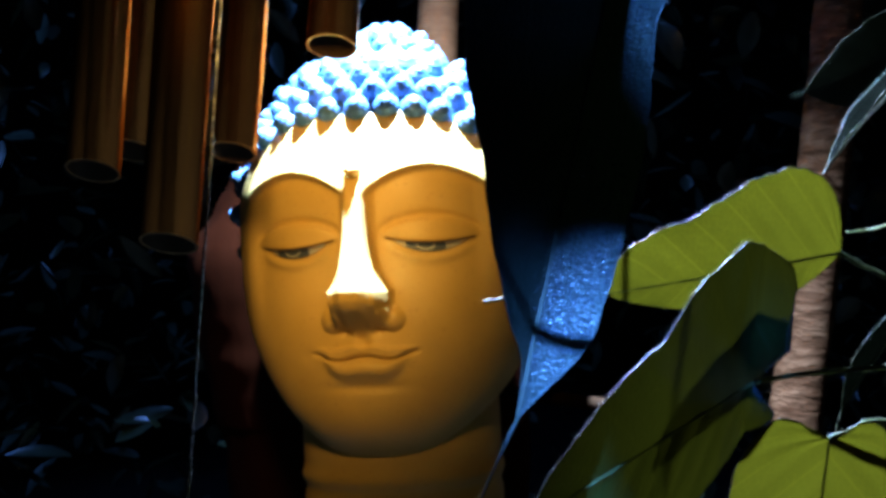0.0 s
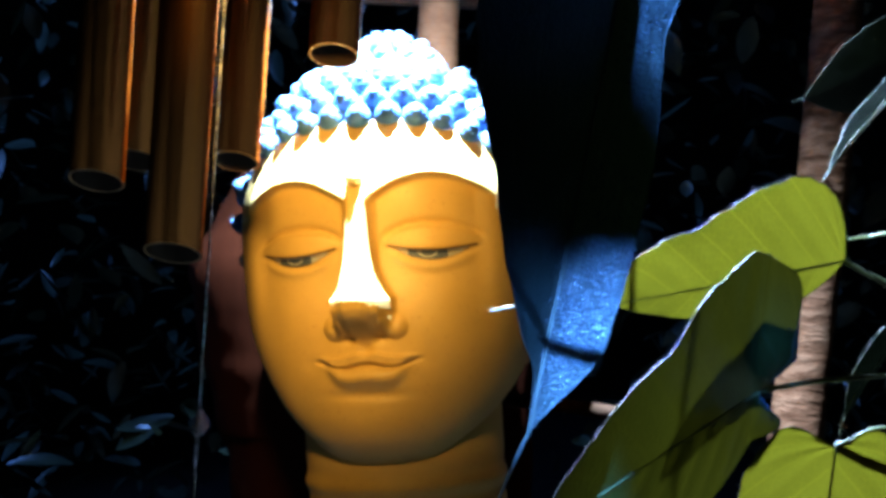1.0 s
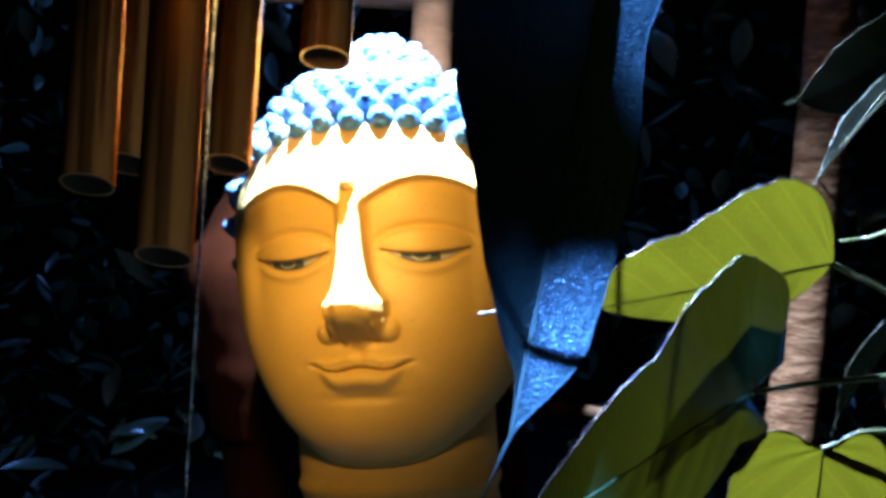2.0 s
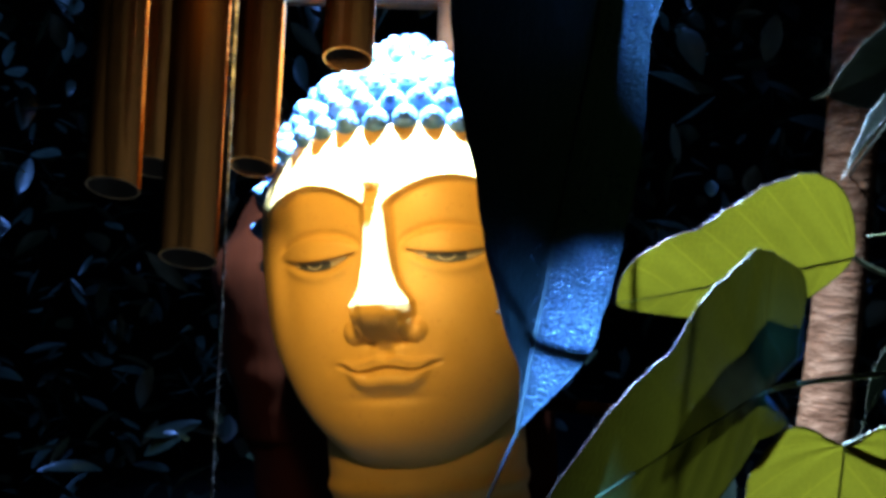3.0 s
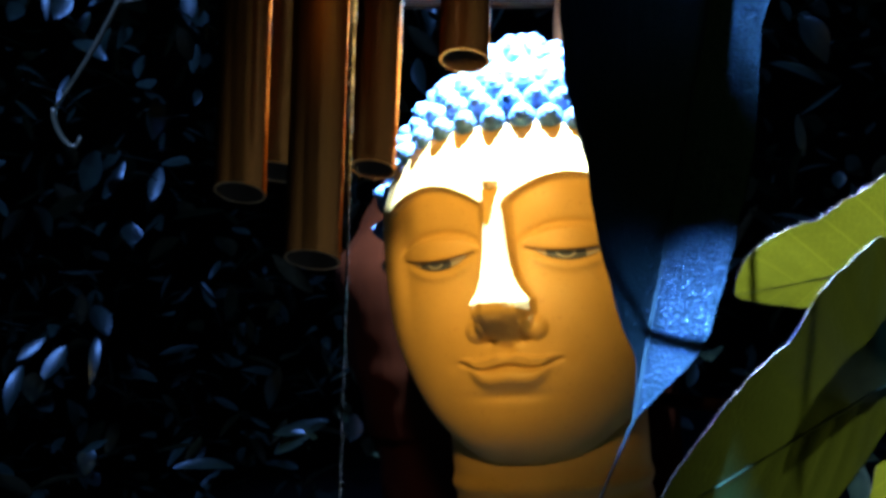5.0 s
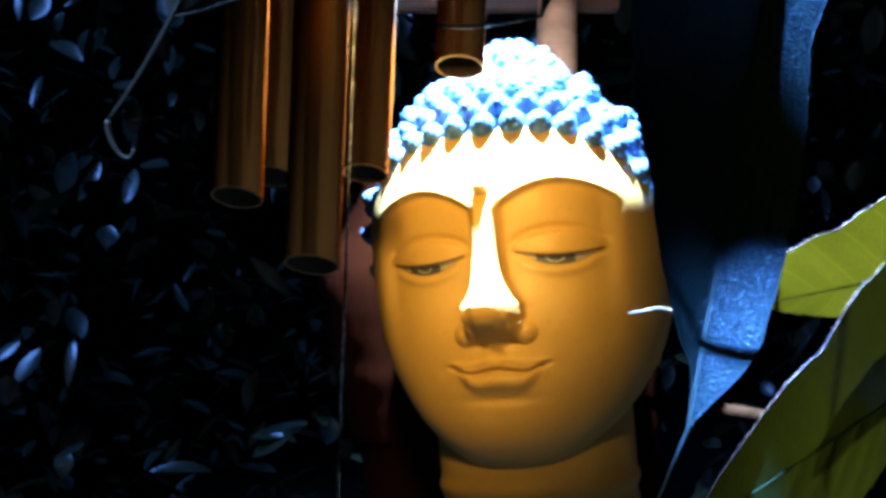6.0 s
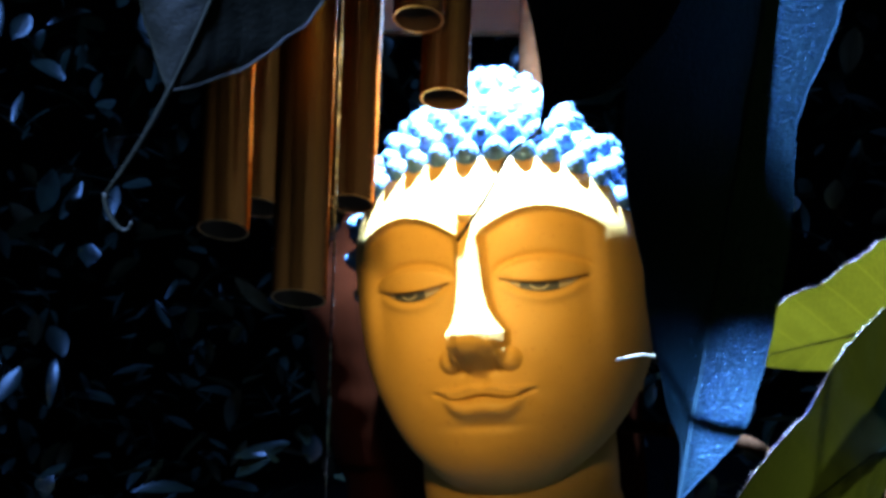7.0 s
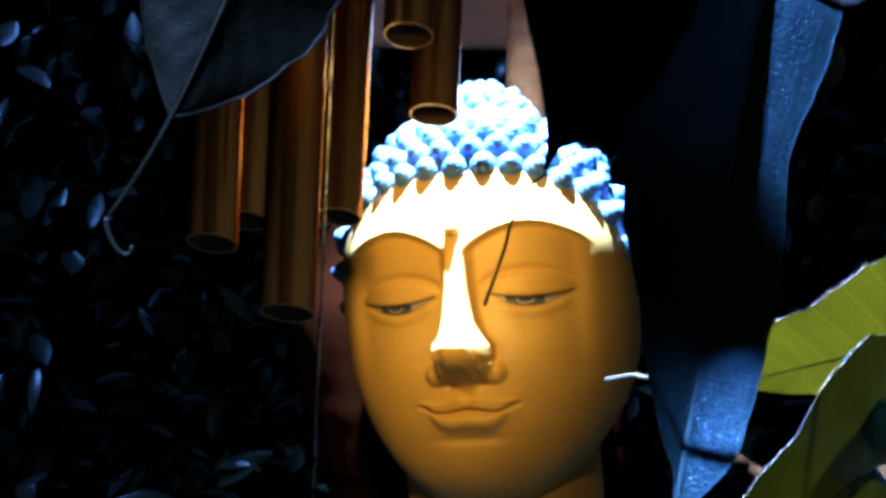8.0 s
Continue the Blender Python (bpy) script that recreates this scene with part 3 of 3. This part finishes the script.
    for i in range(59):
        for j in range(64):
            j2 = (j + 1) % 64
            faces.append((base + i * 64 + j, base + i * 64 + j2, base + (i + 1) * 64 + j2, base + (i + 1) * 64 + j))
            slots.append(0)
    # long ears
    for s in (-1, 1):
        base = len(verts)
        for i in range(17):
            e = math.pi * i / 16
            for j in range(16):
                a = 2 * math.pi * j / 16
                rr = math.sin(e)
                verts.append((s * (238 + 15 * rr * math.cos(a)), 62 + 36 * rr * math.sin(a) * (1 - 0.25 * math.cos(e)), -95 + 125 * math.cos(e)))
        for i in range(16):
            for j in range(16):
                j2 = (j + 1) % 16
                faces.append((base + i * 16 + j, base + i * 16 + j2, base + (i + 1) * 16 + j2, base + (i + 1) * 16 + j))
                slots.append(0)
    verts = [(a * U, b * U, c * U) for a, b, c in verts]
    ob = new("statue_head", mesh_from("statue_head", verts, faces, [GOLD, HAIR, IRIS, WHITE, LINE], slots))
    ob.matrix_world = pose(*HEAD_AT, HEAD_NOD, HEAD_LEAN, HEAD_TURN)
    tagged(ob, "gold-painted statue head with blue snail curls and lowered eyes", "statue")


statue()


# ---- trunk behind the head, post and beam ----
def trunk(name, points, radii, mat, label, seg=28, rough=0.06, seed=1, squash=1.0):
    fine, rad = [], []
    for i in range(len(points) - 1):
        for k in range(14):
            t = k / 14
            fine.append(Vector(points[i]).lerp(Vector(points[i + 1]), t))
            rad.append(radii[i] * (1 - t) + radii[i + 1] * t)
    fine.append(Vector(points[-1]))
    rad.append(radii[-1])
    base = Vector(points[0])
    vs, fs = sweep([p - base for p in fine], rad, seg)
    out = []
    for i, v in enumerate(vs):
        c = fine[min(i // seg, len(fine) - 1)] - base
        n = noise.noise(Vector((v.x * 14, v.y * 14, v.z * 5 + seed))) + 0.5 * noise.noise(Vector((v.x * 45, v.y * 45, v.z * 30 + seed)))
        d = (v - c) * (1 + rough * n)
        d.y *= squash
        out.append(c + d)
    ob = new(name, mesh_from(name, out, fs, [mat]))
    ob.location = base
    return tagged(ob, label, "tree trunk")


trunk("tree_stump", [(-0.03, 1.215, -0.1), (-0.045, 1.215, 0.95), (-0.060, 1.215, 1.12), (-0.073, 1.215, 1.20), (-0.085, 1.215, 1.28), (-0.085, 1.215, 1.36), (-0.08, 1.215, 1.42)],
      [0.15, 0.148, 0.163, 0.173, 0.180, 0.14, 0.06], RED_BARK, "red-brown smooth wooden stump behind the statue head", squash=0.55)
trunk("post", [(-0.012, 1.245, 1.2), (-0.018, 1.245, 1.55), (-0.022, 1.245, 2.6)], [0.022, 0.022, 0.021], POST_WOOD, "round pinkish-brown wooden post above the stump", rough=0.04)
trunk("slim_trunk", [(0.37, 1.26, -0.1), (0.393, 1.26, 1.1), (0.406, 1.26, 1.3), (0.419, 1.26, 1.6), (0.43, 1.26, 2.8)], [0.038, 0.030, 0.027, 0.026, 0.022], PALE_BARK,
      "slim pinkish-brown tree trunk with ringed bark", rough=0.1, seed=5)


def board():
    bm = bmesh.new()
    bmesh.ops.create_cube(bm, size=1)
    bmesh.ops.scale(bm, vec=(0.30, 0.022, 0.14), verts=bm.verts)
    bmesh.ops.bevel(bm, geom=bm.edges[:], offset=0.003, segments=2, affect="EDGES")
    me = bpy.data.meshes.new("board")
    bm.to_mesh(me)
    bm.free()
    me.materials.append(BEAM)
    ob = new("wooden_board", me)
    ob.location = (-0.10, 1.285, 1.648)
    tagged(ob, "brown timber board nailed to the post", "board")


board()


# ---- wind chime ----
CHIME_TOP = 2.35


def chime_tube(thing, at, low, r, lean, cut):
    """A hollow tube, cut slantwise at its lower end."""
    seg, wall = 40, 0.0013
    base = Vector(thing.location)
    top = Vector((at[0] + lean[0] * (CHIME_TOP - low), at[1] + lean[1] * (CHIME_TOP - low), CHIME_TOP - 0.03))
    bot = Vector((at[0], at[1], low))
    ax = (top - bot).normalized()
    a = ax.cross(Vector((0, 1, 0))).normalized()
    b = ax.cross(a)
    vs, fs, slots = [], [], []
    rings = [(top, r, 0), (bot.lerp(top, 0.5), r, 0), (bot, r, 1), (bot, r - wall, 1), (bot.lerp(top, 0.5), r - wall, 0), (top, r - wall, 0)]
    for c, rad, slant in rings:
        for k in range(seg):
            an = 2 * math.pi * k / seg
            off = rad * (math.cos(an) * a + math.sin(an) * b)
            p = c + off
            if slant:
                p = p + ax * (off.y * math.tan(radians(cut)))
            vs.append(p - base)
    for i in range(len(rings) - 1):
        for k in range(seg):
            k2 = (k + 1) % seg
            fs.append((i * seg + k, i * seg + k2, (i + 1) * seg + k2, (i + 1) * seg + k))
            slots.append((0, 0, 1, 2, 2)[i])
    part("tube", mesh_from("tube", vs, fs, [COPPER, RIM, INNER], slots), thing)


def wind_chime():
    thing = empty("wind_chime", (-0.13, 0.72, CHIME_TOP), "copper wind chime of hollow tubes hanging on cords", "wind chime")
    base = Vector(thing.location)
    # x, y, lower end, slant
    for x, y, low, cut, lean in ((-0.2085, 0.680, 1.335, -20, 0.012), (-0.1507, 0.634, 1.295, -20, 0.016), (-0.1465, 0.787, 1.358, -20, 0.026),
                                 (-0.077, 0.730, 1.424, -18, 0.012), (-0.2015, 0.735, 1.352, -20, 0.014), (-0.092, 0.70, 1.470, -18, 0.012)):
        chime_tube(thing, (x, y), low, 0.016, (lean, 0.0), cut)
    # top plate and the centre cord with its knots
    vs, fs = sweep([(0, 0, -0.012), (0, 0, -0.010), (0, 0, 0.010), (0, 0, 0.012)], [0.122, 0.125, 0.125, 0.122], 48)
    part("top_plate", mesh_from("top_plate", vs, fs, [BEAM], smooth=False), thing, "round brown wooden top plate")
    rnd = random.Random(2)
    pts = [Vector((-0.1385 + 0.021 * t + 0.0006 * noise.noise(Vector((0, 0, t * 9))), 0.645, 2.34 - 1.4 * (1 - t))) for t in [i / 200 for i in range(201)]]
    rad = [0.0007 + 0.0012 * max(0, noise.noise(Vector((3, 1, i * 0.23))) - 0.2) for i in range(201)]
    vs, fs = sweep([p - base for p in pts], rad, 8)
    part("cord", mesh_from("cord", vs, fs, [CORD]), thing, "pale knotted hanging cord")


wind_chime()

# ---- the sapling that bears the leaves ----
def branch(name, points, radii, mat, label):
    base = Vector(points[0])
    fine, rad = [], []
    for i in range(len(points) - 1):
        a, b, c, d = [Vector(points[max(0, min(len(points) - 1, i + k))]) for k in (-1, 0, 1, 2)]
        for k in range(10):
            f = k / 10
            fine.append(b + 0.5 * f * (c - a + f * (2 * a - 5 * b + 4 * c - d + f * (3 * (b - c) + d - a))) - base)
            rad.append(radii[i] * (1 - f) + radii[i + 1] * f)
    fine.append(Vector(points[-1]) - base)
    rad.append(radii[-1])
    ob = new(name, mesh_from(name, *sweep(fine, rad, 12), [mat]))
    ob.location = base
    return tagged(ob, label, "branch")


branch("sapling_stem", [(0.24, 0.45, -0.05), (0.235, 0.43, 0.9), (0.215, 0.42, 1.25), (0.21, 0.42, 1.45), (0.12, 0.34, 1.53), (0.02, 0.24, 1.5), (-0.06, 0.2, 1.47)],
       [0.012, 0.009, 0.007, 0.005, 0.004, 0.0025, 0.002], STEM, "green-brown stem of a young tree bearing the leaves")

# ---- leaves: midribs from stalk to tip ----
TL = [(-0.0756, 0.235, 1.4033), (-0.0884, 0.237, 1.3776), (-0.0952, 0.24, 1.3558), (-0.1125, 0.238, 1.3308)]
TL_HOOK = [(-0.113, 0.238, 1.3262), (-0.1073, 0.238, 1.3185), (-0.1062, 0.238, 1.3245)]
TL_STALK = [(-0.07, 0.234, 1.42), (-0.06, 0.22, 1.46), (-0.059, 0.2, 1.47)]
L4 = [(0.2899, 0.7, 1.4391), (0.2607, 0.7, 1.4067), (0.238, 0.69, 1.3805), (0.2192, 0.68, 1.3535)]
L5 = [(0.2526, 0.6, 1.2841), (0.2303, 0.6, 1.2624), (0.2082, 0.6, 1.2347), (0.2081, 0.6, 1.2082)]
L6 = [(0.4088, 1.0, 1.5082), (0.3707, 1.0, 1.4866), (0.3329, 1.0, 1.4601), (0.2942, 1.0, 1.4483)]

broad_leaf((0.1325, 0.3858, 1.3057), (0.0468, 0.3253, 1.2896), (-0.165, -0.028, 0.986),
           [(-1, 3), (-2.6, 11.2), (0.1, 20.1), (9.4, 27.1), (23.5, 29.7), (40.5, 27.2), (58.5, 21.8), (69.2, 18), (82.8, 16.2), (97.3, 11.9), (104, 5)],
           [(9, -4.6), (24.6, -9.1), (42, -12.6), (58, -12.4), (79.6, -7.9), (93, -4.8), (103, -1.6)],
           LIME, "lime-green heart-shaped leaf glowing in light from above", [(0.143, 0.393, 1.3015), (0.1533, 0.40, 1.2984), (0.213, 0.42, 1.272)], seed=1, arch=0.01, fold=0.04)
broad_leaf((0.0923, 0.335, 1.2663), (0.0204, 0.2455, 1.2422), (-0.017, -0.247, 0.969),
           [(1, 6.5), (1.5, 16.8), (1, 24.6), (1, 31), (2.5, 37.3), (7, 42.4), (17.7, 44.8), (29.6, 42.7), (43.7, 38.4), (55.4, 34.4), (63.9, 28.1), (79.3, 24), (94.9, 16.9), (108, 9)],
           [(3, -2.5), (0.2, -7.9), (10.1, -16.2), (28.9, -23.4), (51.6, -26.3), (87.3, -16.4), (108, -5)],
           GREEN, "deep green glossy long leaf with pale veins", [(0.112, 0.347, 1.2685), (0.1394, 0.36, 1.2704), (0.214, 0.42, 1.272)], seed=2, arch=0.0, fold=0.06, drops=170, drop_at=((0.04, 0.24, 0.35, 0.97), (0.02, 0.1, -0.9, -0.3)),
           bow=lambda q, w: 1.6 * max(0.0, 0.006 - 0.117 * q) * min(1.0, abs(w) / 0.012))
broad_leaf((0.1164, 0.3397, 1.2503), (0.105, 0.338, 1.162), (-1, -0.35, 0),
           [(-1, 6), (-3.5, 12), (-3.5, 19), (1, 25), (9, 30), (20, 33), (34, 34), (52, 29), (72, 17), (88, 6)],
           [(-2, -5), (-6, -10), (-6, -17), (2, -26), (16, -32), (34, -33), (54, -27), (74, -15), (88, -6)],
           LIME, "bright lime leaf with a net of veins", [(0.126, 0.348, 1.2517), (0.1404, 0.36, 1.2535), (0.217, 0.42, 1.2439)], seed=3, arch=0.02, fold=0.08)


def hanging_fold(q, w):
    """The narrow half turns up along the midrib."""
    return 1.22 * max(0.0, -w)


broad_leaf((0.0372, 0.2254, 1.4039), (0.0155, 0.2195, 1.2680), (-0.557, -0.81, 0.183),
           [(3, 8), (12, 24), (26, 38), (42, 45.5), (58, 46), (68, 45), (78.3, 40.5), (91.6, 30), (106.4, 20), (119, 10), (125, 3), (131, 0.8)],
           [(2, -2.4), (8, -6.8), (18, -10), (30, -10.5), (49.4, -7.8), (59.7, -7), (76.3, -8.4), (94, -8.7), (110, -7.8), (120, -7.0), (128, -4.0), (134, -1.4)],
           SHADED, "wet hanging leaf with a long drip tip, shade put into its colour", [(0.038, 0.226, 1.43), (0.038, 0.23, 1.46), (0.03, 0.25, 1.507)], seed=4, rib_mat=DARK_STEM, edge_mat=DARK_EDGE,
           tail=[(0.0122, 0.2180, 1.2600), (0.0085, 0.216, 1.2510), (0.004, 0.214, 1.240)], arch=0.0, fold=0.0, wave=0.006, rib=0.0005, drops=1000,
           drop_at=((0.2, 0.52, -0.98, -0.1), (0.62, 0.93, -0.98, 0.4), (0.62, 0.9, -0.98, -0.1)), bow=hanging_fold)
broad_leaf((-0.0015, 0.1674, 1.3845), (-0.0135, 0.143, 1.3345), (-0.475, -0.5, 0.3),
           [(6, 9), (16, 17), (26, 19), (34, 15), (41, 8.5), (48, 3.2), (52, 1.0)],
           [(-4, -8), (-5, -18), (6, -24), (24, -20), (34, -15.5), (43, -10.5), (50, -2.8), (53, -1)],
           SHADED, "small hanging leaf with a thin drip tip, shade put into its colour", [(0.0, 0.172, 1.41), (-0.01, 0.18, 1.46), (-0.02, 0.22, 1.487)], seed=5, rib_mat=DARK_STEM, edge_mat=DARK_EDGE,
           tail=[(-0.0168, 0.125, 1.3300), (-0.0180, 0.09, 1.3225), (-0.0190, 0.065, 1.3175)], arch=0.0, fold=0.05, rib=0.00035)
leaf("bodhi_leaf", TL, (1, 0.1, 0.3), (1, 0.1, 0.3), 0.0225, GREY, "grey-green spotted leaf with a long hooked drip tip",
     tail=0.33, seed=6, tail_hook=TL_HOOK, stalk=TL_STALK, rib_mat=DARK_STEM)
leaf("bodhi_leaf", L4, (0.5, 1, 0.5), (0.4, 1, 0.5), 0.022, DIM, "slender grey-green leaf seen edge-on, weak light put into its colour", tail=0.1, seed=7, rib_mat=DARK_STEM, edge_mat=DARK_STEM, stalk=[(0.31, 0.72, 1.45), (0.37, 1.0, 1.45), (0.405, 1.25, 1.4)])
leaf("bodhi_leaf", L5, (1, 0.6, 0.6), (1, 0.6, 0.3), 0.016, DIM, "small grey-green leaf with a curled tip, weak light put into its colour", tail=0.25, seed=8, rib_mat=DARK_STEM, edge_mat=DARK_STEM, stalk=[(0.26, 0.6, 1.29), (0.24, 0.5, 1.28), (0.217, 0.42, 1.24)])
leaf("bodhi_leaf", L6, (0, -0.3, 1), (0, -0.3, 1), 0.04, SHADED, "broad leaf before a slim trunk, shade put into its dark colour", tail=0.1, seed=9, rib_mat=DARK_STEM, edge_mat=DARK_STEM,
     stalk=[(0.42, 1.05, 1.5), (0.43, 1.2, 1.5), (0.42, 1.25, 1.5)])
branch("dry_stalk", [(0.0156, 0.413, 1.2819), (0.025, 0.413, 1.2840), (0.0345, 0.411, 1.2865), (0.038, 0.395, 1.32), (0.042, 0.36, 1.42), (0.06, 0.285, 1.515)],
       [0.0006, 0.0007, 0.0009, 0.001, 0.0012, 0.0014], DRY, "pale dry leaf stalk pointing at the statue")
branch("dry_twig", [(0.06, 1.16, 1.16), (0.1453, 0.95, 1.1777), (0.1729, 0.93, 1.1686), (0.1978, 0.9, 1.1578)], [0.007, 0.006, 0.0055, 0.005], TWIG, "bare brown twig beside the statue")
branch("thin_shoot", [(0.217, 0.42, 1.34), (0.2294, 0.6, 1.3241), (0.2096, 0.6, 1.3195)], [0.0012, 0.0010, 0.0008], STEM, "thin green shoot beside a leaf")

# unseen twig set in the beam to throw a dark bar on the leaf
branch("shadow_twig", [(0.06, 0.285, 1.515), (0.065, 0.2, 1.42), (0.032, 0.152, 1.362), (0.0023, 0.122, 1.383), (-0.012, 0.107, 1.392)], [0.0016, 0.0013, 0.0011, 0.0010, 0.0009], TWIG,
       "thin bare twig out of view, casting a bar on the wet leaf")

# ---- dark planting behind ----
def hedge():
    rnd = random.Random(11)
    vs, fs, uvs = [], [], []
    for k in range(4200):
        y = rnd.uniform(1.55, 3.0)
        x = rnd.uniform(-1.0, 0.9) * y * 0.75
        z = 1.3 + rnd.uniform(-0.42, 0.45) * y
        ln, wd = rnd.uniform(0.03, 0.09), rnd.uniform(0.006, 0.020)
        m = Matrix.Translation((x, y, z)) @ Euler((rnd.uniform(-1.3, 0.9), rnd.uniform(-0.6, 0.6), rnd.uniform(0, 6.28))).to_matrix().to_4x4()
        b = len(vs)
        bend = rnd.uniform(-0.3, 0.5)
        for i in range(7):
            s = i / 6
            w = wd * math.sin(math.pi * min(1, s * 0.97 + 0.03)) ** 0.8
            for u in (-1, 0, 1):
                p = m @ Vector((u * w, s * ln, -bend * ln * s * s + 0.25 * w * abs(u)))
                vs.append(p)
                uvs.append((s, u))
        for i in range(6):
            for j in range(2):
                a = b + i * 3 + j
                fs.append((a, a + 1, a + 4, a + 3))
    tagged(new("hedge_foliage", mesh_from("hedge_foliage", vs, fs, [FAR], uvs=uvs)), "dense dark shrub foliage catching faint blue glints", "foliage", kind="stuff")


hedge()


def backdrop():
    n = 24
    vs, fs = [], []
    for j in range(9):
        for i in range(n + 1):
            a = math.pi * 2 * i / n
            vs.append((7 * math.sin(a), 7 * math.cos(a), -0.2 + j * 0.8))
    for j in range(8):
        for i in range(n):
            fs.append((j * (n + 1) + i, j * (n + 1) + i + 1, (j + 1) * (n + 1) + i + 1, (j + 1) * (n + 1) + i))
    tagged(new("backdrop", mesh_from("backdrop", vs, fs, [NIGHT])), "near-black wall round the garden, night dark put into its colour", "backdrop", kind="structure")


backdrop()
